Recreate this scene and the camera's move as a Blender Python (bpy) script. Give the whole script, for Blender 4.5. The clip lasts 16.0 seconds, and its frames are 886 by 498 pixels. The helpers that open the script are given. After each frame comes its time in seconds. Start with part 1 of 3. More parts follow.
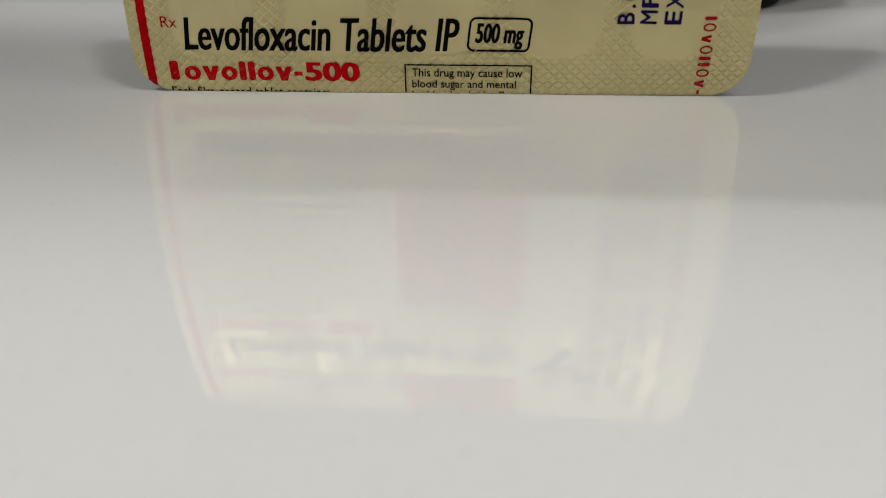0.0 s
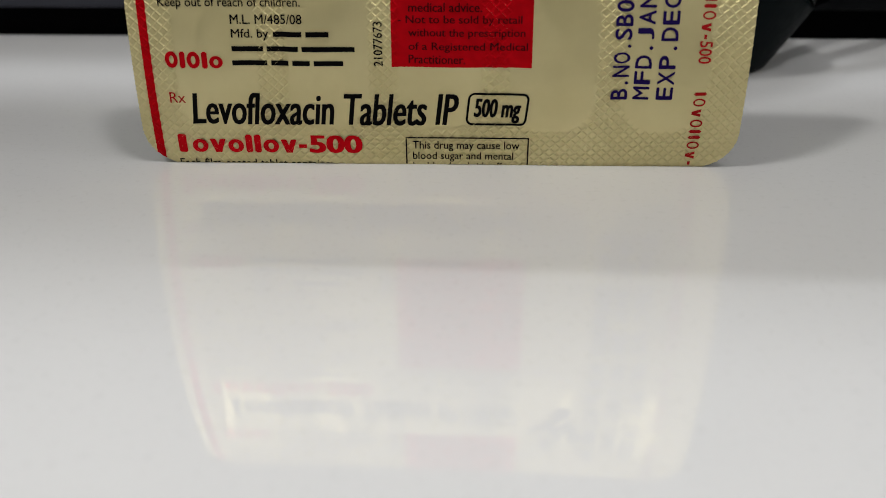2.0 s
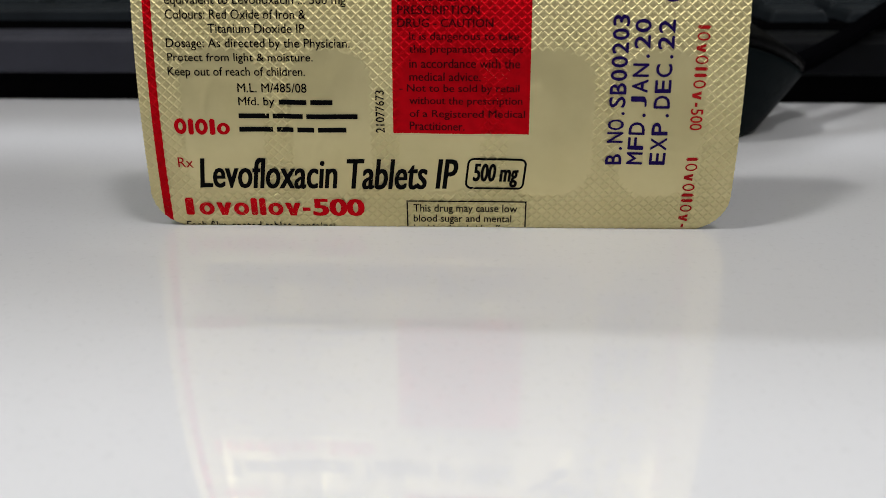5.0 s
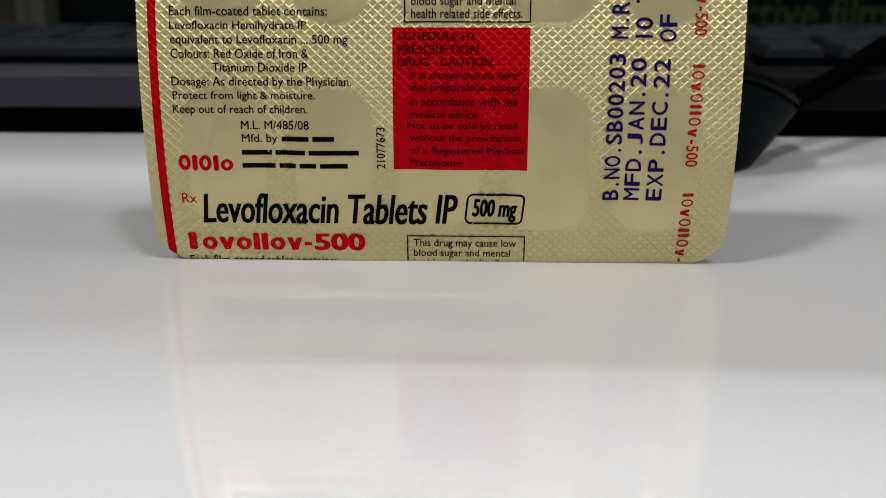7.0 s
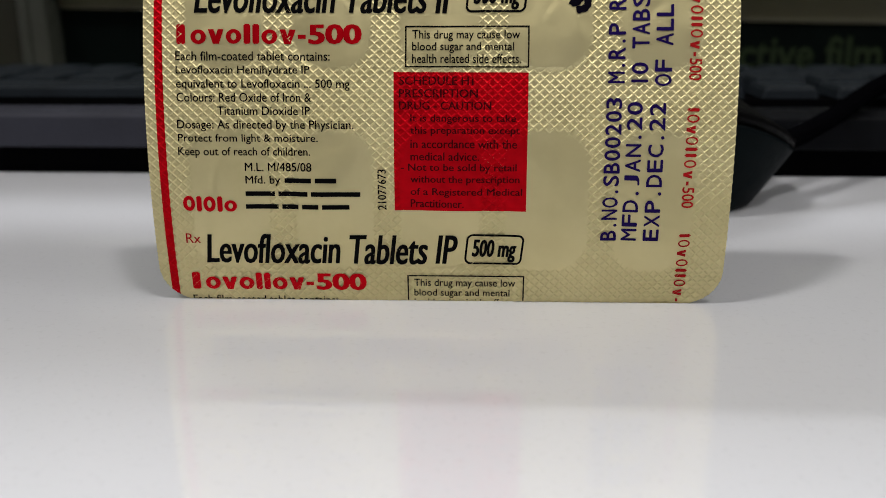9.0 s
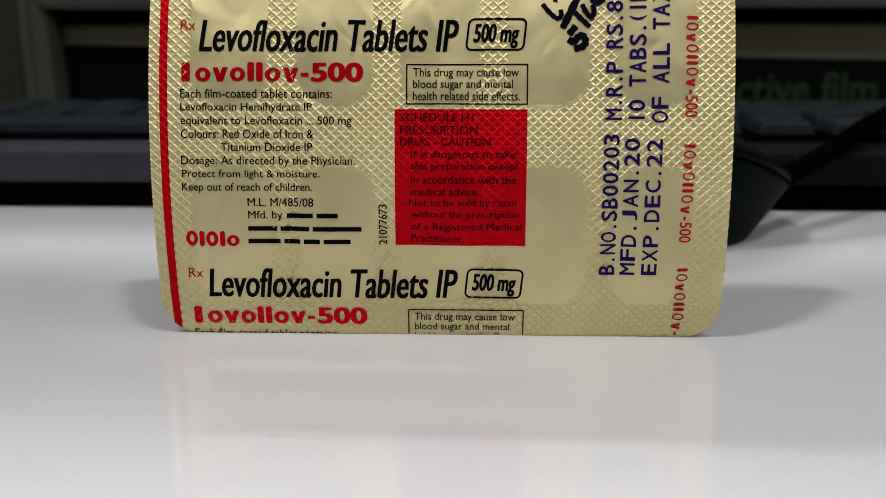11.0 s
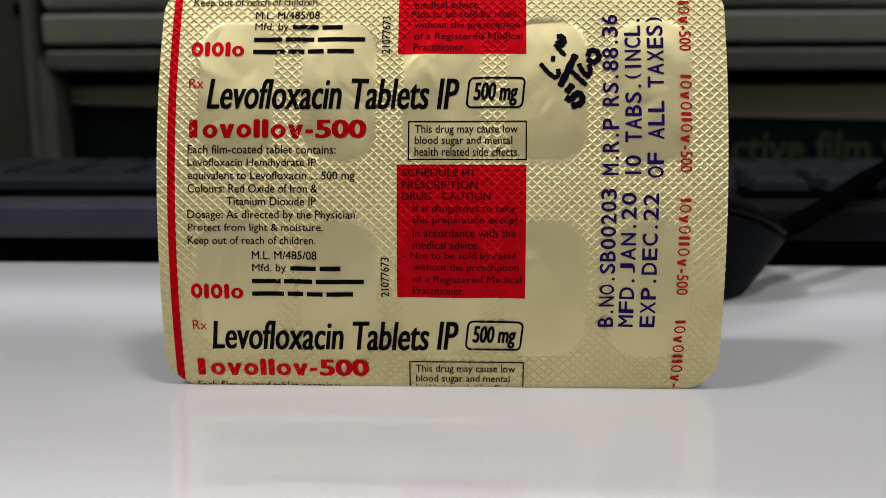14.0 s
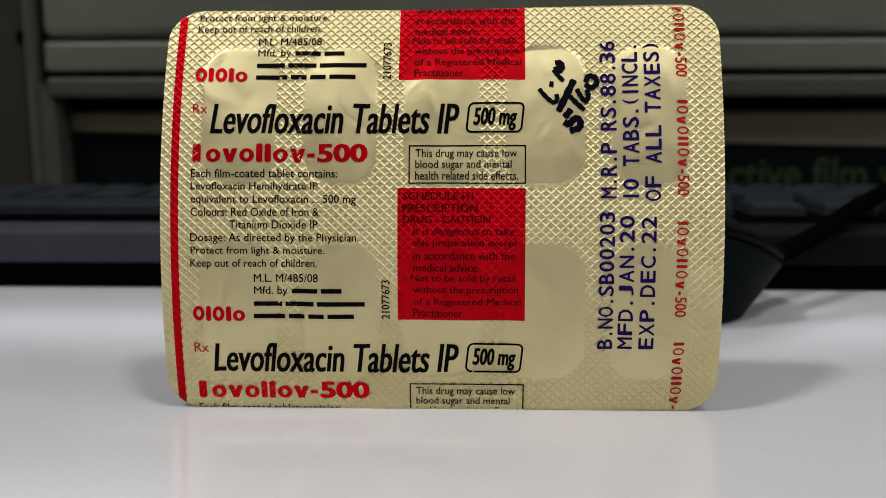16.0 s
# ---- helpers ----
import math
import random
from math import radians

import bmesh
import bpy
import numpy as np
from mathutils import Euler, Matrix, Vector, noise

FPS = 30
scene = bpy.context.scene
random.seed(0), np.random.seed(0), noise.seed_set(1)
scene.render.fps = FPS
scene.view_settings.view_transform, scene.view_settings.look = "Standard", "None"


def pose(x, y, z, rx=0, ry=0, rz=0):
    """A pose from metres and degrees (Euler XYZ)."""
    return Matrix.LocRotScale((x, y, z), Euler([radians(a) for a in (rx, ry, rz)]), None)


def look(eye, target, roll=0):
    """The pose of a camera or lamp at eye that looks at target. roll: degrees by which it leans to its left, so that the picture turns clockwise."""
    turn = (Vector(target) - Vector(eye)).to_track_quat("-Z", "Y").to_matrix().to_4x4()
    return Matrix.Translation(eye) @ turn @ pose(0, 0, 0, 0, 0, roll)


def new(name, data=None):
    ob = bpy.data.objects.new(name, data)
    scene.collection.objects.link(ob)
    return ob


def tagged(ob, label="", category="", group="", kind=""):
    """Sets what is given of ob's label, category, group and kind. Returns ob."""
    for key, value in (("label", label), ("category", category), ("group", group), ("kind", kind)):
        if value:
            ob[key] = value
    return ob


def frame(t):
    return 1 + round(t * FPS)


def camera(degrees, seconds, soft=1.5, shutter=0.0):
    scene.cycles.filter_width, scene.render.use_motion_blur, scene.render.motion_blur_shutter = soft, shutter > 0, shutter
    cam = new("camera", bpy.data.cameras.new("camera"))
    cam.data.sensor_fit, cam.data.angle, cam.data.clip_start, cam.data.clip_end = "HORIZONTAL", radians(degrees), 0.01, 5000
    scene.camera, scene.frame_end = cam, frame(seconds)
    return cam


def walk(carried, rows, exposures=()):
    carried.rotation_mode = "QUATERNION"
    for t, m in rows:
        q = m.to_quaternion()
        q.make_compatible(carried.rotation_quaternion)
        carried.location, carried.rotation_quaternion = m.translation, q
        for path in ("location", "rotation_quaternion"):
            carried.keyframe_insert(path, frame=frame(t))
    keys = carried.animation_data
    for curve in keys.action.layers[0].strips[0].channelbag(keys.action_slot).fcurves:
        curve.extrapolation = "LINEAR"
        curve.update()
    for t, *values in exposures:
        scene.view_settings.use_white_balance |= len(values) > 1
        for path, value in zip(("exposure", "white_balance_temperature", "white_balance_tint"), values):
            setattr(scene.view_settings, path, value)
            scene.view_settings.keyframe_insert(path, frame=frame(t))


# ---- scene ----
cam = camera(51.94, 16.0, soft=0.8)
cam.data.dof.use_dof = True
cam.data.dof.focus_distance = 0.146
cam.data.dof.aperture_fstop = 22.0

# seconds, x, y, z in millimetres, pitch and turn in degrees
PATH = (
    (0, 7.09, -135.11, 40.73, -26.472, 2.638),
    (0.5, 6.41, -135.35, 43.28, -26.034, 2.341),
    (1, 6.10, -135.90, 45.17, -25.374, 2.183),
    (1.5, 6.03, -136.04, 46.06, -24.962, 2.145),
    (2, 6.13, -136.87, 46.45, -24.049, 2.177),
    (2.5, 6.24, -137.06, 46.88, -23.405, 2.214),
    (3, 6.10, -137.66, 47.69, -23.068, 2.152),
    (3.5, 6.01, -137.87, 48.23, -22.618, 2.101),
    (4, 5.95, -138.57, 48.26, -21.894, 2.059),
    (6.5, 6.42, -140.67, 49.12, -19.009, 2.210),
    (7, 6.56, -141.16, 49.68, -18.608, 2.251),
    (7.5, 6.73, -141.65, 49.22, -17.703, 2.295),
    (8, 6.83, -142.35, 49.00, -16.890, 2.335),
    (8.5, 6.79, -142.68, 49.50, -16.458, 2.322),
    (9, 6.71, -142.86, 50.86, -16.329, 2.288),
    (11.5, 6.65, -144.52, 51.51, -13.648, 2.251),
    (12, 6.57, -144.79, 51.56, -13.090, 2.228),
    (12.5, 6.52, -145.40, 51.07, -12.296, 2.221),
    (13, 6.59, -146.07, 50.47, -11.440, 2.231),
    (13.5, 6.49, -146.49, 50.83, -10.990, 2.207),
    (14, 6.52, -146.78, 50.97, -10.534, 2.217),
    (14.5, 6.64, -147.23, 50.61, -9.879, 2.244),
    (15, 6.69, -147.64, 51.01, -9.588, 2.269),
    (15.5, 6.58, -147.70, 51.11, -9.398, 2.233),
    (16, 6.29, -148.33, 50.55, -8.843, 2.117),
)
ROLL = -0.132
walk(cam, [(t, pose(x / 1000, y / 1000, z / 1000, 90 + p, 0, r) @ pose(0, 0, 0, 0, 0, ROLL)) for t, x, y, z, p, r in PATH],
     exposures=((0.0, -0.42, 6850, 6), (2.0, -0.27, 6650, 7), (7.0, -0.11, 6480, 9), (16.0, -0.02, 6420, 12)))

# ---------------------------------------------------------------- light
world = bpy.data.worlds.new("room_air")
scene.world = world
world.use_nodes = True
world.node_tree.nodes["Background"].inputs[0].default_value = (0.9, 0.95, 1.0, 1)
world.node_tree.nodes["Background"].inputs[1].default_value = 0.02


def tube_lamp(name, x, y, z, length, width, power, color, aim):
    lamp = bpy.data.lights.new(name, "AREA")
    lamp.shape, lamp.size, lamp.size_y = "RECTANGLE", length, width
    lamp.energy, lamp.color = power, color
    ob = new(name, lamp)
    ob.matrix_world = look((x, y, z), aim)
    return ob


# rows of ceiling tubes, one in front of the desk and one behind it
for x, length, power in ((-0.82, 0.18, 15.5), (0.46, 0.18, 9.2), (1.6, 1.2, 12), (-2.0, 0.9, 1)):
    tube_lamp("ceiling_tube_front", x, -0.53, 1.78, length, 0.06, power, (1.0, 0.975, 0.94), (x * 0.5, -0.1, 0))
# unseen fill lamp, added to brighten the upper part of the foil
tube_lamp("foil_fill_far_front", -0.1, -1.75, 1.9, 2.4, 0.08, 4.2, (1.0, 0.975, 0.94), (0, -0.3, 0))
tube_lamp("ceiling_tube_rear", 0.03, 1.36, 1.86, 2.1, 0.024, 31, (0.97, 0.98, 1.0), (0.1, 0.2, 0))

# ---------------------------------------------------------------- materials


class Nodes:
    """A small wrapper to write node materials."""

    def __init__(self, name):
        self.mat = bpy.data.materials.new(name)
        self.mat.use_nodes = True
        self.tree = self.mat.node_tree
        self.bsdf = self.tree.nodes["Principled BSDF"]
        self.coord = self.tree.nodes.new("ShaderNodeTexCoord").outputs["Object"]

    def put(self, **values):
        for key, value in values.items():
            self.bsdf.inputs[key.replace("_", " ")].default_value = value
        return self

    def noise(self, scale, detail=4.0, rough=0.55, stretch=None):
        n = self.tree.nodes.new("ShaderNodeTexNoise")
        n.inputs["Scale"].default_value, n.inputs["Detail"].default_value, n.inputs["Roughness"].default_value = scale, detail, rough
        source = self.coord
        if stretch:
            m = self.tree.nodes.new("ShaderNodeMapping")
            m.inputs["Scale"].default_value = stretch
            self.tree.links.new(source, m.inputs["Vector"])
            source = m.outputs["Vector"]
        self.tree.links.new(source, n.inputs["Vector"])
        return n.outputs["Fac"]

    def ramp(self, fac, stops):
        r = self.tree.nodes.new("ShaderNodeValToRGB")
        while len(r.color_ramp.elements) < len(stops):
            r.color_ramp.elements.new(0.5)
        for e, (p, c) in zip(r.color_ramp.elements, stops):
            e.position, e.color = p, (*c, 1) if len(c) == 3 else c
        self.tree.links.new(fac, r.inputs["Fac"])
        return r.outputs["Color"]

    def mix(self, fac, a, b):
        m = self.tree.nodes.new("ShaderNodeMix")
        m.data_type = "RGBA"
        for socket, value in ((m.inputs["Factor"], fac), (m.inputs[6], a), (m.inputs[7], b)):
            if isinstance(value, bpy.types.NodeSocket):
                self.tree.links.new(value, socket)
            else:
                socket.default_value = value if isinstance(value, float) else (*value, 1)
        return m.outputs[2]

    def link(self, out, name):
        self.tree.links.new(out, self.bsdf.inputs[name])
        return self

    def bump(self, fac, strength, distance):
        b = self.tree.nodes.new("ShaderNodeBump")
        b.inputs["Strength"].default_value, b.inputs["Distance"].default_value = strength, distance
        self.tree.links.new(fac, b.inputs["Height"])
        self.tree.links.new(b.outputs["Normal"], self.bsdf.inputs["Normal"])
        return self


def grey(v):
    return (v, v, v)


def plain(name, color, rough, vary=0.12, scale=60.0, bump=0.0, metal=0.0, bump_scale=900.0, spec=0.5):
    """A surface of one colour with slight blotches, fine grain and uneven gloss."""
    n = Nodes(name)
    a, b = tuple(c * (1 - vary) for c in color), tuple(min(1, c * (1 + vary)) for c in color)
    n.link(n.ramp(n.noise(scale), [(0.3, a), (0.7, b)]), "Base Color")
    n.link(n.ramp(n.noise(scale * 7, 3), [(0.3, grey(rough * 0.85)), (0.7, grey(min(1, rough * 1.15)))]), "Roughness")
    n.put(Metallic=metal, Specular_IOR_Level=spec)
    if bump:
        n.bump(n.noise(bump_scale, 2), bump, 0.0002)
    return n.mat


def desk_material():
    n = Nodes("white_glossy_laminate")
    blotch = n.ramp(n.noise(9, 5), [(0.3, (0.655, 0.66, 0.695)), (0.7, (0.705, 0.71, 0.745))])
    fleck = n.ramp(n.noise(900, 2), [(0.30, grey(0.90)), (0.42, grey(1.0))])
    m = n.tree.nodes.new("ShaderNodeMix")
    m.data_type, m.blend_type = "RGBA", "MULTIPLY"
    m.inputs["Factor"].default_value = 0.5
    n.tree.links.new(blotch, m.inputs[6])
    n.tree.links.new(fleck, m.inputs[7])
    n.link(m.outputs[2], "Base Color")
    n.link(n.ramp(n.noise(40, 5), [(0.3, grey(0.024)), (0.7, grey(0.038))]), "Roughness")
    n.put(Specular_IOR_Level=1.0, IOR=1.51)
    n.bump(n.noise(40, 2), 0.002, 0.0003)
    return n.mat


def foil_material():
    n = Nodes("cream_gold_lacquered_foil")
    base = n.ramp(n.noise(70, 5), [(0.3, (0.70, 0.615, 0.328)), (0.7, (0.79, 0.70, 0.390))])
    n.link(base, "Base Color")
    n.link(n.ramp(n.noise(300, 3), [(0.3, grey(0.43)), (0.7, grey(0.53))]), "Roughness")
    n.put(Metallic=0.78)
    n.bump(n.noise(2200, 3, 0.55, (1.0, 1.0, 0.12)), 0.16, 0.00004)
    return n.mat


def ink(name, color, rough=0.42, metal=0.0):
    n = Nodes(name)
    a = tuple(c * 0.85 for c in color)
    n.link(n.ramp(n.noise(500, 3), [(0.35, a), (0.65, color)]), "Base Color")
    n.put(Roughness=rough, Specular_IOR_Level=0.03, Metallic=metal)
    return n.mat


DESK = desk_material()
FOIL = foil_material()
BLACK_INK = ink("black_printing_ink", (0.003, 0.003, 0.0035))
RED_INK = ink("crimson_printing_ink", (0.62, 0.003, 0.010), 0.42, 0.6)
DARK_RED_INK = ink("dark_red_overprint", (0.055, 0.003, 0.005))
RED_TEXT = ink("brick_red_ink", (0.46, 0.014, 0.016))
VIOLET_INK = ink("violet_stamping_ink", (0.016, 0.007, 0.090))
MARKER_INK = ink("black_marker_ink", (0.005, 0.004, 0.009), 0.3)
CLEAR_PVC = plain("milky_pvc", (0.70, 0.66, 0.50), 0.25, 0.05)
KEY_PLASTIC = plain("black_keycap_plastic", (0.013, 0.017, 0.022), 0.5, 0.2, 90, 0.25, spec=0.12)
BEZEL_PLASTIC = plain("charcoal_keyboard_plastic", (0.033, 0.034, 0.047), 0.5, 0.15, 50, 0.35, spec=0.22)
RIGHT_RIM_PLASTIC = plain("black_right_rim_plastic", (0.004, 0.0045, 0.006), 0.45, 0.15, 50, 0.2, spec=0.1)
INDICATOR = plain("grey_indicator_lens", (0.06, 0.06, 0.06), 0.3, 0.05)
UNDER_PLASTIC = plain("black_chassis_plastic", (0.003, 0.003, 0.0035), 0.8, 0.1, spec=0.0)
MOUSE_GLOSS = plain("black_gloss_plastic", (0.002, 0.002, 0.0022), 0.42, 0.1, spec=0.025)
MOUSE_MATT = plain("black_green_matt_plastic", (0.0022, 0.0045, 0.0056), 0.5, 0.12, 70, 0.2, spec=0.03)
CABLE_RUBBER = plain("black_cable_rubber", (0.0015, 0.0015, 0.002), 0.9, 0.1, spec=0.0)
CASE_GREY = plain("olive_grey_casing", (0.030, 0.033, 0.024), 0.55, 0.1, 20, 0.3)
CASE_OLIVE = plain("dark_olive_casing", (0.020, 0.020, 0.013), 0.6, 0.1, 20, 0.3, spec=0.2)
CASE_PALE = plain("pale_grey_casing", (0.090, 0.099, 0.074), 0.42, 0.1, 20, 0.3)
CASE_BEIGE = plain("beige_casing", (0.058, 0.053, 0.026), 0.5, 0.1, 20, 0.3)
# black of the latch; in the slot and gap it is shade put into colour
CASE_DARK = plain("black_latch_and_slot_shade", (0.003, 0.003, 0.003), 0.8, 0.1, spec=0.0)
LABEL_DARK = plain("black_film_label", (0.003, 0.0045, 0.004), 0.7, 0.1, spec=0.0)
LABEL_GREEN = ink("pale_green_lettering", (0.018, 0.026, 0.013))
RED_PLASTIC = plain("red_plastic", (0.30, 0.02, 0.02), 0.4, 0.1)
WALL_PAINT = plain("off_white_wall_paint", (0.42, 0.41, 0.38), 0.85, 0.06, 3, 0.2, bump_scale=200)
# invented dark colour for the unseen south wall, to darken the foil's reflections
WALL_DARK = plain("dark_wall_for_foil_reflection", (0.07, 0.06, 0.05), 0.85, 0.06, 3, 0.2, bump_scale=200)
CEILING_PAINT = plain("white_ceiling_paint", (0.6, 0.6, 0.58), 0.9, 0.05, 3, 0.2, bump_scale=200)
FLOOR_TILE = plain("grey_floor_tile", (0.28, 0.27, 0.25), 0.5, 0.1, 5)

# ---------------------------------------------------------------- mesh helpers


def mesh_object(name, bm, material, parent=None, smooth=False):
    me = bpy.data.meshes.new(name)
    bm.to_mesh(me)
    bm.free()
    me.materials.append(material)
    if smooth:
        me.shade_smooth()
    ob = new(name, me)
    ob.parent = parent
    return ob


def part(name, bm, material, parent, label="", smooth=False):
    return tagged(mesh_object(name, bm, material, parent, smooth), label)


def thing(name, label, category, group="", kind="", at=(0, 0, 0)):
    ob = new(name)
    ob.empty_display_size = 0.01
    ob.location = at
    return tagged(ob, label, category, group, kind)


def box(x0, x1, y0, y1, z0, z1, bevel=0.0, segments=2, bm=None):
    bm = bm or bmesh.new()
    made = bmesh.ops.create_cube(bm, size=1)["verts"]
    for v in made:
        v.co = Vector(((x0 + x1) / 2 + v.co.x * (x1 - x0), (y0 + y1) / 2 + v.co.y * (y1 - y0), (z0 + z1) / 2 + v.co.z * (z1 - z0)))
    if bevel:
        edges = list({e for v in made for e in v.link_edges})
        bmesh.ops.bevel(bm, geom=edges, offset=bevel, segments=segments, affect="EDGES", profile=0.5)
    return bm


def extrude_profile(points, x0, x1, bevel=0.0):
    """A bar along x with the given profile in y and z."""
    bm = bmesh.new()
    rings = [[bm.verts.new((x, y, z)) for y, z in points] for x in (x0, x1)]
    n = len(points)
    for i in range(n):
        bm.faces.new((rings[0][i], rings[0][(i + 1) % n], rings[1][(i + 1) % n], rings[1][i]))
    bm.faces.new(rings[0][::-1])
    bm.faces.new(rings[1])
    bmesh.ops.recalc_face_normals(bm, faces=bm.faces)
    if bevel:
        bmesh.ops.bevel(bm, geom=list(bm.edges), offset=bevel, segments=2, affect="EDGES", profile=0.5)
    return bm


def loft(rings, cap_start=True, cap_end=True):
    bm = bmesh.new()
    made = [[bm.verts.new(p) for p in ring] for ring in rings]
    n = len(rings[0])
    for a, b in zip(made, made[1:]):
        for i in range(n):
            bm.faces.new((a[i], a[(i + 1) % n], b[(i + 1) % n], b[i]))
    if cap_start:
        bm.faces.new(made[0][::-1])
    if cap_end:
        bm.faces.new(made[-1])
    bmesh.ops.recalc_face_normals(bm, faces=bm.faces)
    return bm


def tube(points, radius, sides=10):
    rings = []
    for i, p in enumerate(points):
        p = Vector(p)
        d = (Vector(points[min(i + 1, len(points) - 1)]) - Vector(points[max(i - 1, 0)])).normalized()
        s = d.cross(Vector((0, 0, 1))).normalized()
        u = s.cross(d)
        rings.append([p + radius * (math.cos(a) * s + math.sin(a) * u) for a in (math.tau * k / sides for k in range(sides))])
    return loft(rings)


# ---------------------------------------------------------------- room and desk
tagged(mesh_object("floor", box(-2.5, 2.5, -2.2, 2.6, -0.80, -0.75), FLOOR_TILE), "grey tiled office floor", "floor", kind="structure")
tagged(mesh_object("ceiling", box(-2.5, 2.5, -2.2, 2.6, 2.0, 2.05), CEILING_PAINT), "white painted ceiling", "ceiling", kind="structure")
for wall_name, c in (("wall_south", (-2.6, 2.6, -2.3, -2.2, -0.75, 2.0)), ("wall_north", (-2.6, 2.6, 2.6, 2.7, -0.75, 2.0)),
                     ("wall_west", (-2.6, -2.5, -2.2, 2.6, -0.75, 2.0)), ("wall_east", (2.5, 2.6, -2.2, 2.6, -0.75, 2.0))):
    # south wall made dark to keep its reflection in the foil dim
    tagged(mesh_object(wall_name, box(*c), WALL_DARK if wall_name == "wall_south" else WALL_PAINT), "plain painted room wall", "wall", kind="structure")

desk = thing("desk", "glossy white laminate desk with faint scuffs", "desk", at=(0, 0, -0.75))
part("desktop", box(-0.75, 0.75, -0.32, 0.62, 0.722, 0.75, 0.002), DESK, desk, "white glossy laminate top")
for x in (-0.70, 0.66):
    part("side_panel", box(x, x + 0.04, -0.28, 0.58, 0, 0.7215, 0.002), CASE_PALE, desk)

# ---------------------------------------------------------------- blister pack
# The foil sheet is described by u across and v along its bowed height, in millimetres.
HALF_W, TALL = 46.0, 69.3
PERIOD = 40.03
COLUMNS = ((-39.6, -26.8), (-22.6, -10.0), (-5.9, 7.0), (11.0, 24.1), (28.1, 40.6))
ROWS = ((5.8, 28.7), (38.1, 61.8))
KNURL_U, KNURL_V = 1.60, 1.50


def half_width(v):
    """Half the sheet's width at v, with its rounded corners."""
    v = np.asarray(v, float)
    w = np.full_like(v, HALF_W)
    for radius, d in ((6.0, v), (6.2, TALL - v)):
        inside = np.clip(radius - d, 0, radius)
        w = np.minimum(w, HALF_W - radius + np.sqrt(np.maximum(radius ** 2 - inside ** 2, 0)))
    return w


def bend(u, v):
    """Depth of the bowed sheet and its slope, in millimetres."""
    s, q = v / 65.0, u / 92.0
    y = -10.86 * s + 18.78 * s ** 2 + 0.52 * s ** 3 + 0.30 * q - 2.58 * q * s - 3.46 * q * q * s
    slope = (-10.86 + 37.56 * s + 1.56 * s ** 2) / 65.0
    return y, slope


ARC = np.linspace(0, 75, 1501)
HEIGHT = np.concatenate(([0], np.cumsum(np.sqrt(1 - np.clip(((-10.86 + 37.56 * (ARC / 65) + 1.56 * (ARC / 65) ** 2) / 65.0)[:-1], -0.9, 0.9) ** 2) * 0.05)))
WAVES = [(random.uniform(0.12, 0.55), random.uniform(0, math.tau), random.uniform(0, math.tau), random.uniform(0.4, 1.0)) for _ in range(22)]


def waves(u, v):
    """Low crinkles of the foil, about -1 to 1."""
    total = 0.0
    for k, a, phase, size in WAVES:
        total = total + size * np.sin(k * (u * math.cos(a) + v * math.sin(a)) + phase)
    return total / 5.0


def pocket_depth(u, v):
    """How far a point lies inside the outline of a pocket window (negative on the seal), and the swelling of the tablet there."""
    best, dome = np.full(np.broadcast(u, v).shape, -9.0), np.zeros(np.broadcast(u, v).shape)
    for a, b in COLUMNS:
        for c, d in ROWS:
            r = 5.2
            du = np.maximum(np.abs(u - (a + b) / 2) - ((b - a) / 2 - r), 0)
            dv = np.maximum(np.abs(v - (c + d) / 2) - ((d - c) / 2 - r), 0)
            best = np.maximum(best, r - np.hypot(du, dv))
            dome = np.maximum(dome, np.clip(1 - ((v - (c + d) / 2) / ((d - c) / 2)) ** 2, 0, 1) * np.clip(1 - ((u - (a + b) / 2) / ((b - a) / 2)) ** 4, 0, 1))
    return best, dome


def smooth(x):
    x = np.clip(x, 0, 1)
    return x * x * (3 - 2 * x)


CREASES = []
for a, b in COLUMNS:
    for c, d in ROWS:
        for _ in range(7 if c > 30 else 4):
            CREASES.append((random.uniform(a + 1.0, b - 1.0), random.uniform(c + 2.0, d - 2.0), radians(random.gauss(90, 32)),
                            random.uniform(1.6, 4.6), random.uniform(0.55, 1.3), random.choice((-1, 1)) * random.uniform(0.03, 0.085)))


def creases(u, v):
    """Short folds pressed into the foil over the tablets, in millimetres."""
    total = np.zeros(np.broadcast(u, v).shape)
    for x, y, angle, length, width, size in CREASES:
        along = (u - x) * math.cos(angle) + (v - y) * math.sin(angle)
        across = (v - y) * math.cos(angle) - (u - x) * math.sin(angle) + 0.05 * along ** 2
        total = total + size * np.exp(-(along / length) ** 2 - (across / width) ** 2)
    return np.clip(total, -0.12, 0.12)


def swell(u, v):
    """The foil's soft relief without its knurling: it sinks round each tablet and lifts over it, with crinkles."""
    d, dome = pocket_depth(u, v)
    m = smooth(d / 1.1 + 0.5)
    sag = -0.04 * smooth(d / 2.0) + 0.08 * smooth((d - 1.8) / 3.0)
    soft = m * (0.36 * dome * (0.75 + 0.35 * waves(u * 0.25 + 4, v * 0.2)) + sag * (0.6 + 0.5 * waves(u * 0.5 + 9, v * 0.35)) + 0.26 * waves(u, v) + 0.06 * waves(u * 3.1, v * 2.3) + creases(u, v)) + 0.06 * waves(u * 0.4, v * 0.4)
    return m, np.maximum(soft, -0.40)


def knurl(u, v):
    a, b = (u / KNURL_U + v / KNURL_V) % 1.0, (u / KNURL_U - v / KNURL_V) % 1.0
    a, b = np.minimum(a, 1 - a), np.minimum(b, 1 - b)
    return np.maximum(np.exp(-(a / 0.098) ** 2), np.exp(-(b / 0.098) ** 2))


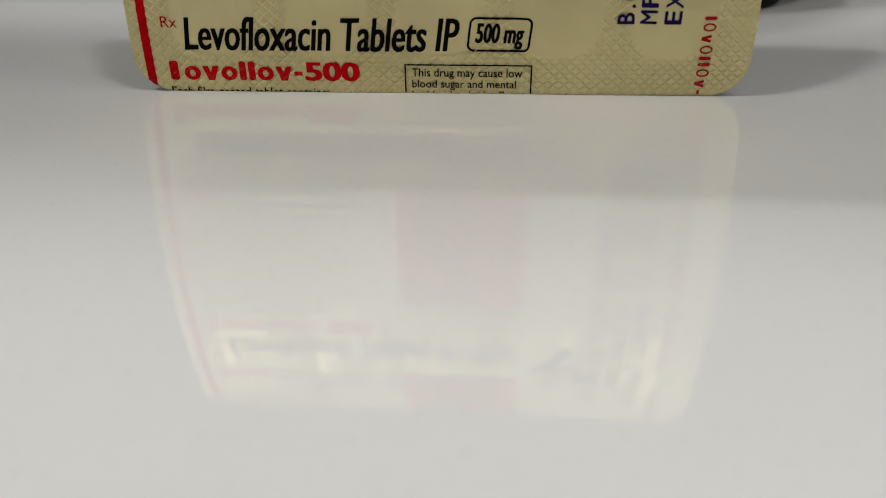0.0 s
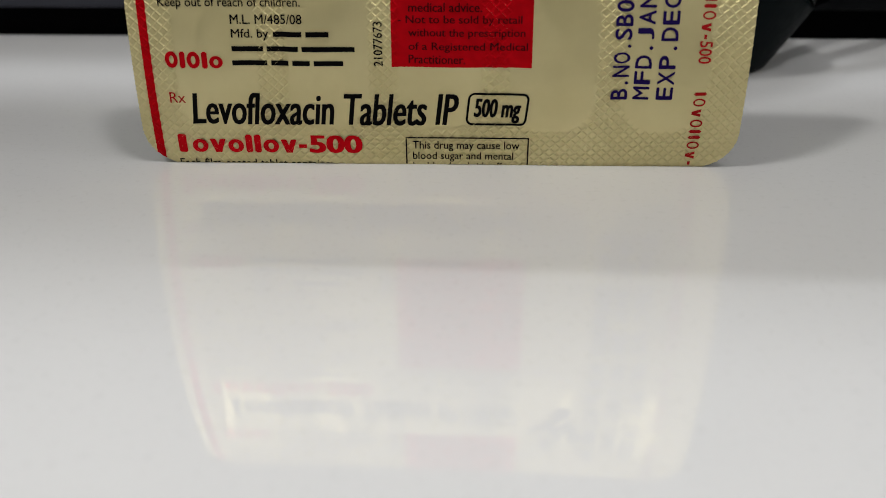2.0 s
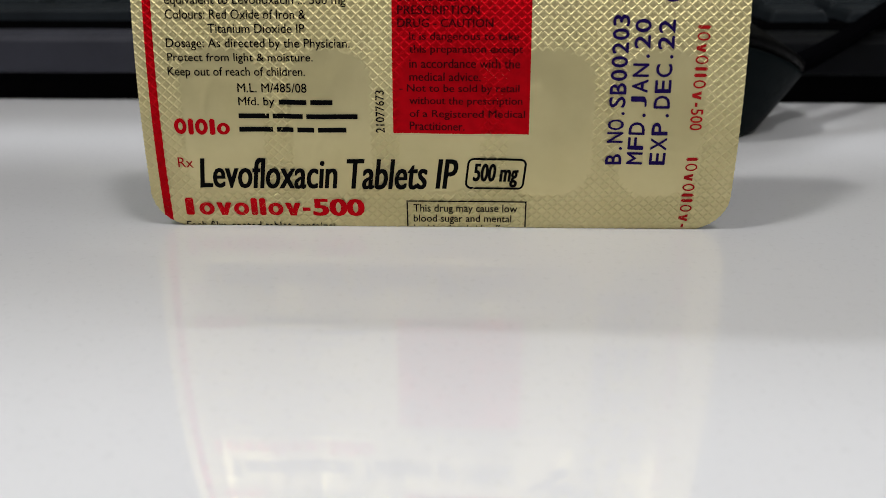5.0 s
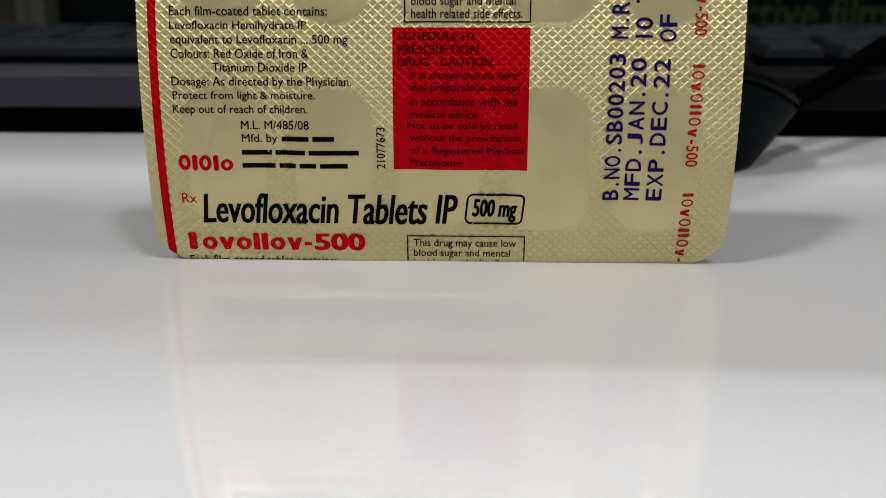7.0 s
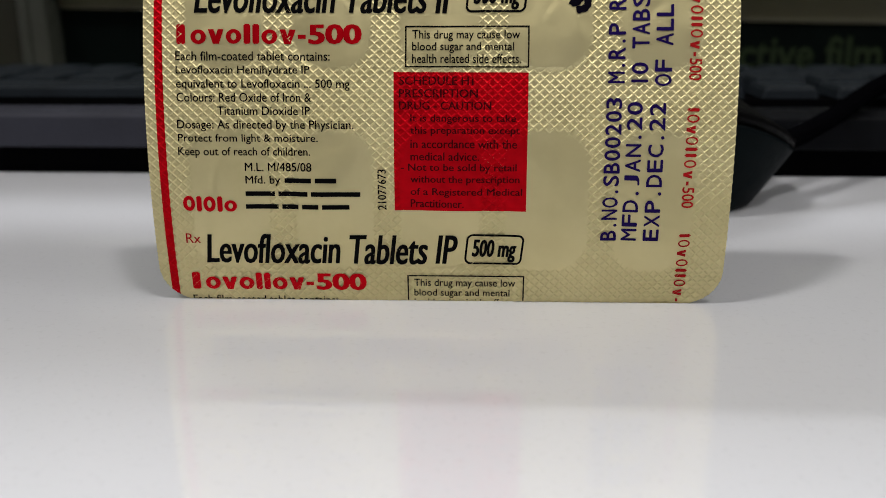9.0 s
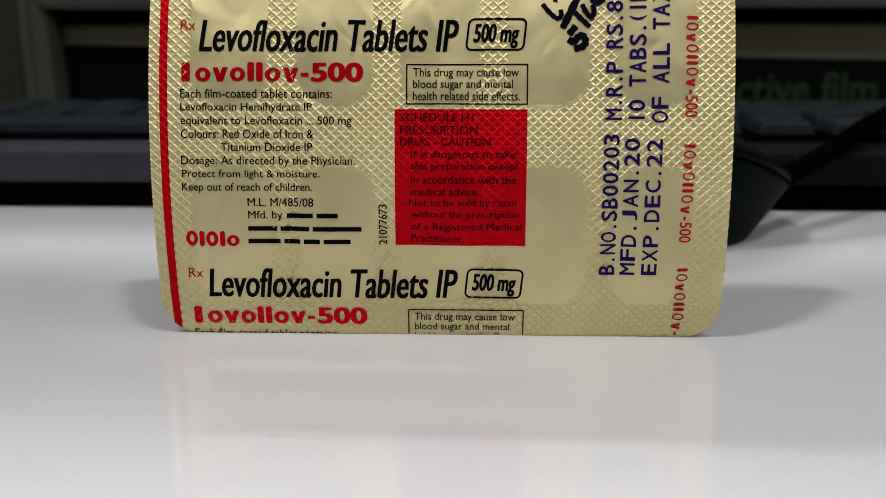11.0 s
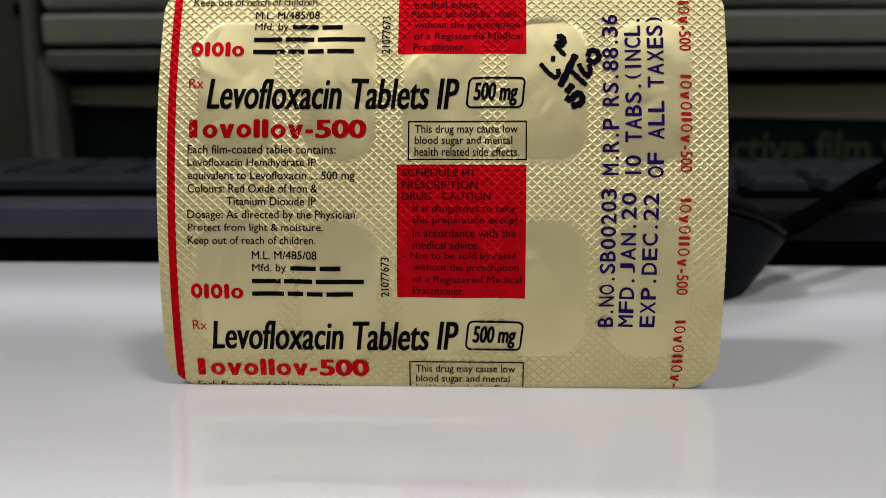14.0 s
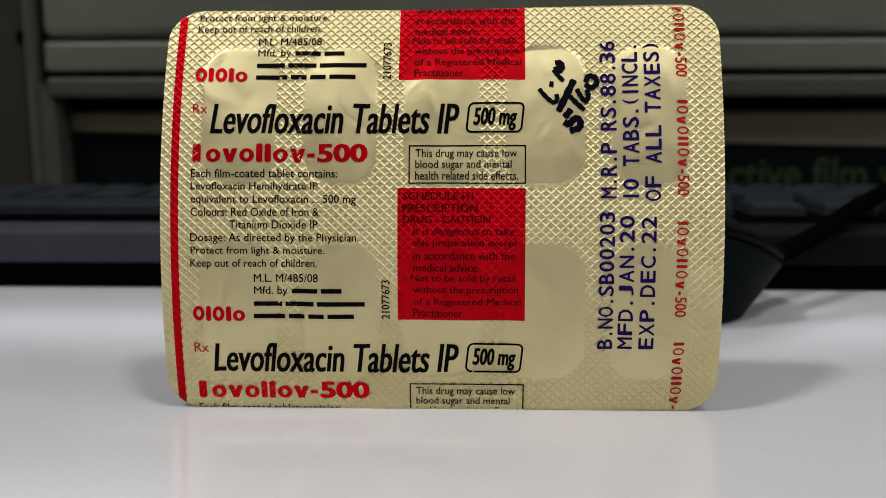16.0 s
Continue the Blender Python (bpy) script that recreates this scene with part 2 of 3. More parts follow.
def relief(u, v):
    """Height of the foil's relief towards its printed side, in millimetres."""
    m, soft = swell(u, v)
    return (1 - m) * 0.172 * knurl(u, v) + soft


def on_sheet(u, v, lift):
    """World places of points on the sheet, lifted off it towards the printed side, in metres."""
    y, slope = bend(u, v)
    norm = np.sqrt(1 + slope ** 2)
    z = np.interp(v, ARC, HEIGHT) + lift * slope / norm
    return np.stack((u, y - lift / norm, np.maximum(z, 0.02)), -1) / 1000.0


def grid_mesh(name, places, material, parent, label="", smooth=True):
    """A mesh from a grid of places (rows x columns x 3)."""
    rows, cols = places.shape[:2]
    i = np.arange(rows * cols).reshape(rows, cols)
    quads = np.stack((i[:-1, :-1], i[:-1, 1:], i[1:, 1:], i[1:, :-1]), -1).reshape(-1, 4)
    me = bpy.data.meshes.new(name)
    me.vertices.add(rows * cols)
    me.vertices.foreach_set("co", places.reshape(-1).astype(np.float32))
    me.loops.add(len(quads) * 4)
    me.loops.foreach_set("vertex_index", quads.reshape(-1).astype(np.int32))
    me.polygons.add(len(quads))
    me.polygons.foreach_set("loop_start", np.arange(0, len(quads) * 4, 4, dtype=np.int32))
    me.update(calc_edges=True)
    me.validate()
    me.materials.append(material)
    if smooth:
        me.shade_smooth()
    ob = new(name, me)
    ob.parent = parent
    return tagged(ob, label)


def top_edge(u):
    """How far the slightly wavy upper edge lies off the mean height."""
    return np.interp(u, (-46, -35, -17, -7, 6, 16, 26, 36, 46), (-0.25, -0.29, -0.37, -0.46, -0.34, -0.10, 0.06, 0.20, 0.05))


pack = thing("blister_pack", "cream and gold foil tablet blister pack standing upright on the desk", "medicine pack")

vs = np.linspace(0.0, TALL, 833)
across = np.linspace(-1, 1, 1037)
uu = across[None, :] * half_width(vs)[:, None] + 0.45 * smooth((across - 0.9) / 0.1)[None, :] * np.clip(1 - vs / 60.0, 0, 1)[:, None]
vv = np.repeat(vs[:, None], len(across), 1)
vv = vv + smooth((vv - 63.0) / 6.3) * top_edge(uu)
grid_mesh("foil", on_sheet(uu, vv, relief(uu, vv)), FOIL, pack, "knurled cream-gold foil front")

# stiff moulded sheet behind the foil
vs = np.linspace(0.0, TALL, 60)
across = np.linspace(-1, 1, 60)
uu = across[None, :] * half_width(vs)[:, None] + 0.45 * smooth((across - 0.9) / 0.1)[None, :] * np.clip(1 - vs / 60.0, 0, 1)[:, None]
vv = np.repeat(vs[:, None], len(across), 1)
vv = vv + smooth((vv - 63.0) / 6.3) * (top_edge(uu) - 0.06)
front, back = on_sheet(uu, vv, uu * 0 - 0.52), on_sheet(uu, vv, uu * 0 - 0.80)
edge = bmesh.new()
fv = [[edge.verts.new(p) for p in row] for row in front]
bv = [[edge.verts.new(p) for p in row] for row in back]
for r in range(59):
    for c in range(59):
        edge.faces.new((fv[r][c], fv[r][c + 1], fv[r + 1][c + 1], fv[r + 1][c]))
        edge.faces.new((bv[r][c], bv[r + 1][c], bv[r + 1][c + 1], bv[r][c + 1]))
    edge.faces.new((fv[r][0], fv[r + 1][0], bv[r + 1][0], bv[r][0]))
    edge.faces.new((fv[r][59], bv[r][59], bv[r + 1][59], fv[r + 1][59]))
    edge.faces.new((fv[0][r], bv[0][r], bv[0][r + 1], fv[0][r + 1]))
    edge.faces.new((fv[59][r], fv[59][r + 1], bv[59][r + 1], bv[59][r]))
part("moulded_sheet", edge, CLEAR_PVC, pack, "thin milky plastic backing", smooth=True)

# the ten tablet pockets that swell out at the back
for a, b in COLUMNS:
    for c, d in ROWS:
        rings = []
        for depth, inset in ((0.6, 0.0), (2.2, 0.5), (3.8, 1.4), (4.6, 2.8), (4.8, 4.2)):
            hu, hv, ring = (b - a) / 2 - 0.6 - inset, (d - c) / 2 - 0.6 - inset, []
            for k in range(28):
                t = math.tau * k / 28
                cu, cv = math.cos(t), math.sin(t)
                ring.append(((a + b) / 2 + hu * math.copysign(abs(cu) ** 0.7, cu), (c + d) / 2 + hv * math.copysign(abs(cv) ** 0.6, cv)))
            ring = np.array(ring)
            rings.append(on_sheet(ring[:, 0], ring[:, 1], ring[:, 0] * 0 - depth).tolist())
        part("tablet_pocket", loft(rings), CLEAR_PVC, pack, smooth=True)

# ---- printing on the foil
INK_LIFT = 0.164


def print_mesh(name, bm, material, lift=INK_LIFT, label="", low=0.15, high=TALL - 0.45):
    """Lays a flat bmesh in (u, v) on the foil, cut off at the sheet's lower and upper edges."""
    for limit, way in ((low, (0, -1, 0)), (high, (0, 1, 0))):
        bmesh.ops.bisect_plane(bm, geom=bm.verts[:] + bm.edges[:] + bm.faces[:], plane_co=(0, limit, 0), plane_no=way, clear_outer=True)
    if not bm.verts:
        bm.free()
        return None
    # cut the flat shapes finely enough to follow the foil
    for axis, step in ((1, 0.7), (0, 0.9)):
        values = [v.co[axis] for v in bm.verts]
        k = min(values) + step
        while k < max(values) - 0.1:
            point, way = [0, 0, 0], [0, 0, 0]
            point[axis], way[axis] = k, 1
            bmesh.ops.bisect_plane(bm, geom=bm.verts[:] + bm.edges[:] + bm.faces[:], plane_co=point, plane_no=way)
            k += step
    uv = np.array([v.co[:2] for v in bm.verts])
    lift = lift * (1 - 0.55 * swell(uv[:, 0], uv[:, 1])[0]) + np.array([v.co.z for v in bm.verts])
    extra = swell(uv[:, 0], uv[:, 1])[1]
    for v, p in zip(bm.verts, on_sheet(uv[:, 0], uv[:, 1], lift + extra)):
        v.co = p
    return part(name, bm, material, pack, label)


def letters(text, bold=0.0, slant=0.0):
    """Flat letters as a bmesh, from the built-in font."""
    curve = bpy.data.curves.new("letters", "FONT")
    curve.body, curve.offset, curve.shear, curve.resolution_u = text, bold, slant, 3
    ob = new("letters", curve)
    bpy.context.view_layer.update()
    me = bpy.data.meshes.new_from_object(ob)
    bm = bmesh.new()
    bm.from_mesh(me)
    bpy.data.objects.remove(ob)
    bpy.data.meshes.remove(me)
    bpy.data.curves.remove(curve)
    return bm


def heavy(bm, widths):
    """Thickens flat letters by laying shifted copies of them over one another, each a hair higher."""
    base = [v.co.copy() for v in bm.verts]
    faces = [[v.index for v in f.verts] for f in bm.faces]
    for k, (dx, dy) in enumerate(widths, 1):
        made = [bm.verts.new((c.x + dx, c.y + dy, 0.004 * k)) for c in base]
        for f in faces:
            bm.faces.new([made[i] for i in f])
    bm.verts.index_update()
    return bm


def fit_to(bm, u0, u1, v0, v1, upright=0):
    """Stretches flat letters to a rectangle of the sheet; upright 1 turns them to read upwards, -1 downwards."""
    xs, ys = [v.co.x for v in bm.verts], [v.co.y for v in bm.verts]
    for v in bm.verts:
        a, b = (v.co.x - min(xs)) / (max(xs) - min(xs)), (v.co.y - min(ys)) / (max(ys) - min(ys))
        if upright > 0:
            a, b = 1 - b, a
        elif upright < 0:
            a, b = b, 1 - a
        v.co = (u0 + a * (u1 - u0), v0 + b * (v1 - v0), v.co.z)
    return bm


def rect(u0, u1, v0, v1, bm=None, steps=1, skew=0.0):
    bm = bm or bmesh.new()
    for k in range(steps):
        a, b = v0 + (v1 - v0) * k / steps, v0 + (v1 - v0) * (k + 1) / steps
        sa, sb = skew * k / steps, skew * (k + 1) / steps
        bm.faces.new([bm.verts.new((u, v, 0)) for u, v in ((u0 + sa, a), (u1 + sa, a), (u1 + sb, b), (u0 + sb, b))])
    return bm


def outline(u0, u1, v0, v1, line, radius=0.0, skew=0.0):
    """A thin ruled frame, with rounded corners where a radius is given."""
    bm = bmesh.new()
    path = []
    for cu, cv, start in ((u1 - radius, v1 - radius, 0), (u0 + radius, v1 - radius, 90), (u0 + radius, v0 + radius, 180), (u1 - radius, v0 + radius, 270)):
        for k in range(6 if radius else 1):
            a = radians(start + (90 * k / 5 if radius else 45))
            path.append((cu, cv, math.cos(a), math.sin(a)))
    rings = []
    for cu, cv, ca, sa in path:
        ring = []
        for r in (radius, radius - line):
            f = r if radius else (0 if r == 0 else -line * 1.414)
            u, v = cu + f * ca, cv + f * sa
            ring.append(bm.verts.new((u + skew * (v - v0) / (v1 - v0), v, 0)))
        rings.append(ring)
    for a, b in zip(rings, rings[1:] + rings[:1]):
        bm.faces.new((a[0], b[0], b[1], a[1]))
    bmesh.ops.subdivide_edges(bm, edges=[e for e in bm.edges if e.calc_length() > 3], cuts=8)
    return bm


def follow_grid(name, u0, u1, v0, v1, material, lift, label=""):
    """A printed area that follows every ridge of the foil."""
    v0, v1 = max(v0, 0.1), min(v1, TALL - 0.1)
    us, vs = np.linspace(u0, u1, max(3, int((u1 - u0) / 0.0889))), np.linspace(v0, v1, max(3, int((v1 - v0) / 0.0833)))
    uu, vv = np.meshgrid(us, vs)
    w = half_width(vv)
    uu = np.clip(uu, -w + 0.05, w - 0.05)
    vv = np.minimum(vv, TALL - 0.02 + top_edge(uu))
    grid_mesh(name, on_sheet(uu, vv, relief(uu, vv) + lift), material, pack, label)


follow_grid("red_stripe", -44.3, -43.0, 0.8, TALL - 1.6, RED_INK, 0.04, "red printed stripe")

LINES = (  # words, u0, u1, v0, v1, of the small black text
    ("Each film-coated tablet contains:", -40.9, -16.6, 39.40, 40.85),
    ("Levofloxacin Hemihydrate IP", -40.9, -19.8, 37.00, 38.65),
    ("equivalent to Levofloxacin ... 500 mg", -40.9, -13.5, 34.80, 36.55),
    ("Colours: Red Oxide of Iron &", -40.9, -19.6, 33.05, 34.47),
    ("Titanium Dioxide IP", -34.5, -19.8, 31.00, 32.35),
    ("Dosage: As directed by the Physician.", -41.0, -13.0, 28.45, 30.22),
    ("Protect from light & moisture.", -40.95, -18.7, 26.45, 28.05),
    ("Keep out of reach of children.", -41.05, -19.95, 24.25, 25.98),
    ("M.L. M/485/08", -30.5, -19.8, 22.15, 23.55),
    ("This drug may cause low", -3.75, 12.9, 42.40, 44.15),
    ("blood sugar and mental", -3.75, 12.0, 40.60, 42.30),
    ("health related side effects.", -3.75, 13.1, 39.05, 40.50),
)
RED_LINES = (
    ("SCHEDULE H1", -5.75, 5.8, 35.75, 37.05), ("PRESCRIPTION", -5.8, 6.5, 33.8, 35.1), ("DRUG - CAUTION", -5.8, 8.6, 31.95, 33.2),
    ("It is dangerous to take", -4.05, 12.5, 29.75, 31.2), ("this preparation except", -4.05, 13.1, 27.85, 29.35),
    ("in accordance with the", -4.05, 12.7, 25.95, 27.3), ("medical advice.", -4.05, 6.8, 24.0, 25.3),
    ("- Not to be sold by retail", -5.6, 12.7, 22.0, 23.5), ("without the prescription", -4.1, 13.2, 20.1, 21.6),
    ("of a Registered Medical", -4.1, 13.65, 18.1, 19.6), ("Practitioner.", -4.1, 4.4, 16.45, 17.75),
)


def brand_blocks(name, u0, u1, v0, v1, shapes, gap=0.16, place=None, material=None, hole=(0.36, 0.5)):
    """A brand word as a row of plain shapes: r a ring, b a block, p and q posts, t a wedge pair, d a dash; each is a part of its own."""
    widths = {"r": 1.2, "R": 1.2, "b": 1.1, "B": 1.1, "p": 0.5, "q": 0.9, "t": 1.2, "d": 0.6}
    unit = (u1 - u0) / (sum(widths[c] for c in shapes) + gap * (len(shapes) - 1))
    u = u0
    for c in shapes:
        w, h = widths[c] * unit, (v1 - v0) * (0.74 if c in "rbt" else 1.0)
        bm = bmesh.new()
        if c in "rR":
            rings = [[bm.verts.new((u + w / 2 + w / 2 * f * math.cos(a), v0 + h / 2 + h / 2 * g * math.sin(a), 0)) for a in (math.tau * k / 20 for k in range(20))]
                     for f, g in ((1.0, 1.0), hole)]
            for k in range(20):
                bm.faces.new((rings[0][k], rings[0][(k + 1) % 20], rings[1][(k + 1) % 20], rings[1][k]))
        elif c == "t":
            for a, b, d in ((0.0, 0.36, 1), (0.64, 1.0, -1)):
                lean = 0.31 * w * d
                bm.faces.new([bm.verts.new((x, y, 0)) for x, y in ((u + a * w + lean, v0), (u + b * w + lean, v0), (u + b * w, v0 + h), (u + a * w, v0 + h))])
        elif c == "d":
            rect(u, u + w, v0 + 0.28 * h, v0 + 0.48 * h, bm)
        else:
            rect(u, u + w * (0.72 if c == "q" else 1.0), v0, v0 + h, bm)
            bmesh.ops.bevel(bm, geom=bm.verts[:], offset=0.16, segments=2, affect="VERTICES")
        if place:
            for v in bm.verts:
                v.co = place(v.co)
        print_mesh(name, bm, material or RED_INK)
        u += w + gap * unit


def word_bars(u0, u1, v0, v1, counts, material):
    """A line of words that are not spelt out: one plain bar for each word."""
    unit = (u1 - u0) / (sum(counts) + 0.7 * (len(counts) - 1))
    u = u0
    for count in counts:
        print_mesh("address_bar", rect(u, u + count * unit, v0, v1), material)
        u += (count + 0.7) * unit


for shift in (-PERIOD, 0.0, PERIOD):
    low, high = 15.9 + shift, 37.7 + shift
    if high > 1 and low < TALL - 1:
        follow_grid("red_panel", -6.65, 14.3, low, high, RED_INK, 0.03, "red caution panel")
        for words, u0, u1, v0, v1 in RED_LINES:
            if 0.3 < v1 + shift and v0 + shift < TALL - 0.3:
                print_mesh("caution_line", fit_to(heavy(letters(words), ((0.03, 0.0),)), u0, u1, v0 + shift, v1 + shift), DARK_RED_INK, INK_LIFT + 0.02)
    for words, u0, u1, v0, v1 in LINES:
        if 0.3 < v1 + shift and v0 + shift < TALL - 0.3:
            print_mesh("text_line", fit_to(heavy(letters(words), ((0.016, 0.0), (0.008, 0.012))), u0, u1, v0 + shift, v1 + shift), BLACK_INK)
    if 20.0 + shift > 1:
        if 25 + shift < TALL + 3:
            print_mesh("text_line", fit_to(heavy(letters("Mfd. by"), ((0.016, 0.0), (0.008, 0.012))), -30.5, -24.9, 19.75 + shift, 21.45 + shift), BLACK_INK)
            word_bars(-24.2, -15.9, 20.3 + shift, 21.05 + shift, (5, 4), BLACK_INK)
            word_bars(-30.6, -12.1, 18.15 + shift, 18.9 + shift, (6, 6, 10), BLACK_INK)
            word_bars(-30.65, -13.9, 16.05 + shift, 16.8 + shift, (6, 3, 3, 5), BLACK_INK)
            brand_blocks("maker_block", -40.9, -32.1, 15.6 + shift, 18.1 + shift, "RpRpr")
            print_mesh("code_number", fit_to(letters("21077673", 0.01), -9.35, -7.95, 16.0 + shift, 22.55 + shift, 1), BLACK_INK)
    if 39 < 45 + shift + PERIOD and 42 + shift < TALL:
        title = 6.65 + shift + PERIOD
        if 0 < title < TALL:
            print_mesh("title_line", fit_to(heavy(letters("Levofloxacin Tablets IP", 0.006, 0.2), ((0.024, 0), (0.048, 0))), -37.9, 3.45, title, title + 5.15), BLACK_INK, label="bold black title")
            print_mesh("strength_frame", outline(4.4, 13.7, title + 0.15, title + 5.35, 0.34, 1.0, 0.55), BLACK_INK)
            print_mesh("strength_figure", fit_to(heavy(letters("500 mg", 0.016, 0.2), ((0.03, 0), (0.06, 0))), 5.7, 12.95, title + 0.55, title + 4.45), BLACK_INK)
            print_mesh("rx_mark", fit_to(letters("Rx", 0.0), -40.95, -38.5, title + 3.5, title + 5.15), RED_TEXT)
        brand_blocks("brand_block", -40.7, -20.4, 41.95 + shift, 45.0 + shift, "qrtrpprtd")
        print_mesh("brand_number", fit_to(heavy(letters("500", 0.02), ((0.03, 0.0), (0.05, 0.0))), -20.0, -11.6, 41.95 + shift, 45.0 + shift), RED_INK)
        print_mesh("notice_frame", outline(-4.85, 14.35, 38.4 + shift, 44.8 + shift, 0.22), BLACK_INK)

def stamp(words, u0, u1, v0, v1):
    """Violet stamped text that reads upwards, every character in a cell of one size."""
    cells = {".": 0.74, " ": 0.8, "(": 0.8, ")": 0.8, "I": 0.75, "1": 0.8}
    fills = {".": 0.24, "1": 0.2, "(": 0.36, ")": 0.36, "I": 0.2, "J": 0.7}
    unit = (v1 - v0) / (sum(cells.get(c, 1.0) for c in words) - 0.16)
    whole, start = bmesh.new(), v0 - 0.08 * unit
    for c in words:
        mid, w = start + cells.get(c, 1.0) * unit / 2, fills.get(c, 0.84) * unit
        start += cells.get(c, 1.0) * unit
        if c == " ":
            continue
        glyph = fit_to(heavy(letters(c), ((0.035, 0.0), (0.018, 0.018), (0.018, -0.018))), u1 - 0.55 if c == "." else u0, u1, mid - w / 2, mid + w / 2, 1)
        me = bpy.data.meshes.new("glyph")
        glyph.to_mesh(me)
        glyph.free()
        whole.from_mesh(me)
        bpy.data.meshes.remove(me)
    print_mesh("batch_stamp", whole, VIOLET_INK, INK_LIFT + 0.03, "violet stamped batch text")


for words, u0, u1, v0, v1 in (("B.NO.SB00203", 26.25, 28.75, 11.2, 33.9), ("M.R.P RS.88.36", 26.4, 29.0, 36.1, 62.6),
                              ("MFD.JAN.20", 29.5, 31.9, 11.3, 33.3), ("10 TABS.(INCL.", 29.95, 32.55, 35.8, 62.2),
                              ("EXP.DEC.22", 32.95, 35.4, 11.3, 33.2), ("OF ALL TAXES)", 33.5, 36.1, 35.7, 62.4)):
    stamp(words, u0, u1, v0, v1)
for v0, v1 in ((56.3, 72.0), (36.6, 52.3), (16.75, 32.4), (-3.2, 12.45)):
    brand_blocks("edge_block", v0 + 3.6, v1, 0.0, 1.9, "pRtRppRtd", 0.42,
                 lambda c, top=v0 + v1 + 3.6: (38.65 + c.y, top - c.x, 0), RED_TEXT, (0.6, 0.74))
    print_mesh("edge_number", fit_to(letters("500", 0.01), 38.65, 40.55, v0, v0 + 3.3, -1), RED_TEXT)


def stroke(points, width):
    """A marker stroke as a ribbon."""
    pts = [Vector((*p, 0)) for p in points]
    fine = []
    for i in range(len(pts) - 1):
        p0, p1, p2, p3 = pts[max(i - 1, 0)], pts[i], pts[i + 1], pts[min(i + 2, len(pts) - 1)]
        for k in range(6):
            t = k / 6
            fine.append(0.5 * (2 * p1 + (p2 - p0) * t + (2 * p0 - 5 * p1 + 4 * p2 - p3) * t * t + (3 * p1 - p0 - 3 * p2 + p3) * t ** 3))
    fine.append(pts[-1])
    bm = bmesh.new()
    rows = []
    for i, p in enumerate(fine):
        d = (fine[min(i + 1, len(fine) - 1)] - fine[max(i - 1, 0)]).normalized()
        n = Vector((-d.y, d.x, 0)) * width / 2 * (0.6 if i in (0, len(fine) - 1) else 1 + 0.12 * math.sin(i * 1.7))
        rows.append((bm.verts.new(p + n), bm.verts.new(p - n)))
    for a, b in zip(rows, rows[1:]):
        bm.faces.new((a[0], a[1], b[1], b[0]))
    return bm


for points, width in (
        (((16.5, 54.3), (17.7, 52.8), (18.8, 51.9), (19.4, 52.3), (19.3, 53.3)), 0.75),
        (((18.2, 55.1), (18.9, 55.0)), 1.0),
        (((19.2, 58.8), (20.0, 58.8), (20.3, 57.9), (19.7, 57.3), (19.3, 58.2)), 1.0),
        (((18.9, 57.6), (19.6, 56.6), (20.5, 55.5)), 0.75),
        (((22.2, 55.7), (20.9, 53.0), (19.6, 50.3)), 1.15),
        (((21.4, 52.9), (22.6, 51.7), (23.9, 50.6)), 0.8),
        (((22.6, 54.1), (23.3, 52.8), (24.1, 52.1), (24.5, 53.0), (24.3, 54.1)), 0.8),
        (((24.1, 55.3), (24.6, 56.4), (25.6, 56.1), (25.9, 55.1), (25.0, 54.4), (24.0, 55.0)), 0.9),
        (((21.7, 50.7), (20.6, 49.3)), 1.1),
        (((20.5, 48.6), (21.3, 48.2), (22.0, 48.9), (22.7, 49.2), (23.2, 48.4), (22.8, 47.5), (21.4, 47.1)), 1.1)):
    print_mesh("marker_stroke", stroke(points, width), MARKER_INK, INK_LIFT + 0.05, "black marker scribble")

# ---------------------------------------------------------------- keyboard
keyboard = thing("keyboard", "black desktop keyboard with charcoal front rim on the desk", "keyboard", at=(0, 0.100, 0))
KX0, KX1 = -0.235, 0.215
part("chassis", extrude_profile([(0.004, 0.0), (0.150, 0.0), (0.150, 0.0108), (0.004, 0.0085)], KX0 + 0.002, KX1 - 0.002), UNDER_PLASTIC, keyboard, "black underside")
RIM = [(0.0, 0.0078), (0.011, 0.0065), (0.0118, 0.011), (0.0118, 0.0179), (0.005, 0.0177), (0.0015, 0.0162)]
part("front_rim", extrude_profile(RIM, KX0, 0.0298, 0.0006), BEZEL_PLASTIC, keyboard, "charcoal rounded rim")
# right stretch of the same rim profile, darker than the left
part("right_front_rim", extrude_profile(RIM, 0.0302, KX1, 0.0006), RIGHT_RIM_PLASTIC, keyboard, "black rim below the number keys")
lens = bmesh.new()
bmesh.ops.create_cone(lens, cap_ends=True, segments=16, radius1=0.0007, radius2=0.0005, depth=0.0008, matrix=pose(0.092, 0.0009, 0.0142, 80))
part("indicator_lens", lens, INDICATOR, keyboard, "small grey indicator lens")
part("deck", extrude_profile([(0.0119, 0.0109), (0.150, 0.0109), (0.150, 0.0122), (0.0165, 0.0194), (0.0162, 0.0150), (0.0119, 0.0150)], KX0, KX1), UNDER_PLASTIC, keyboard)


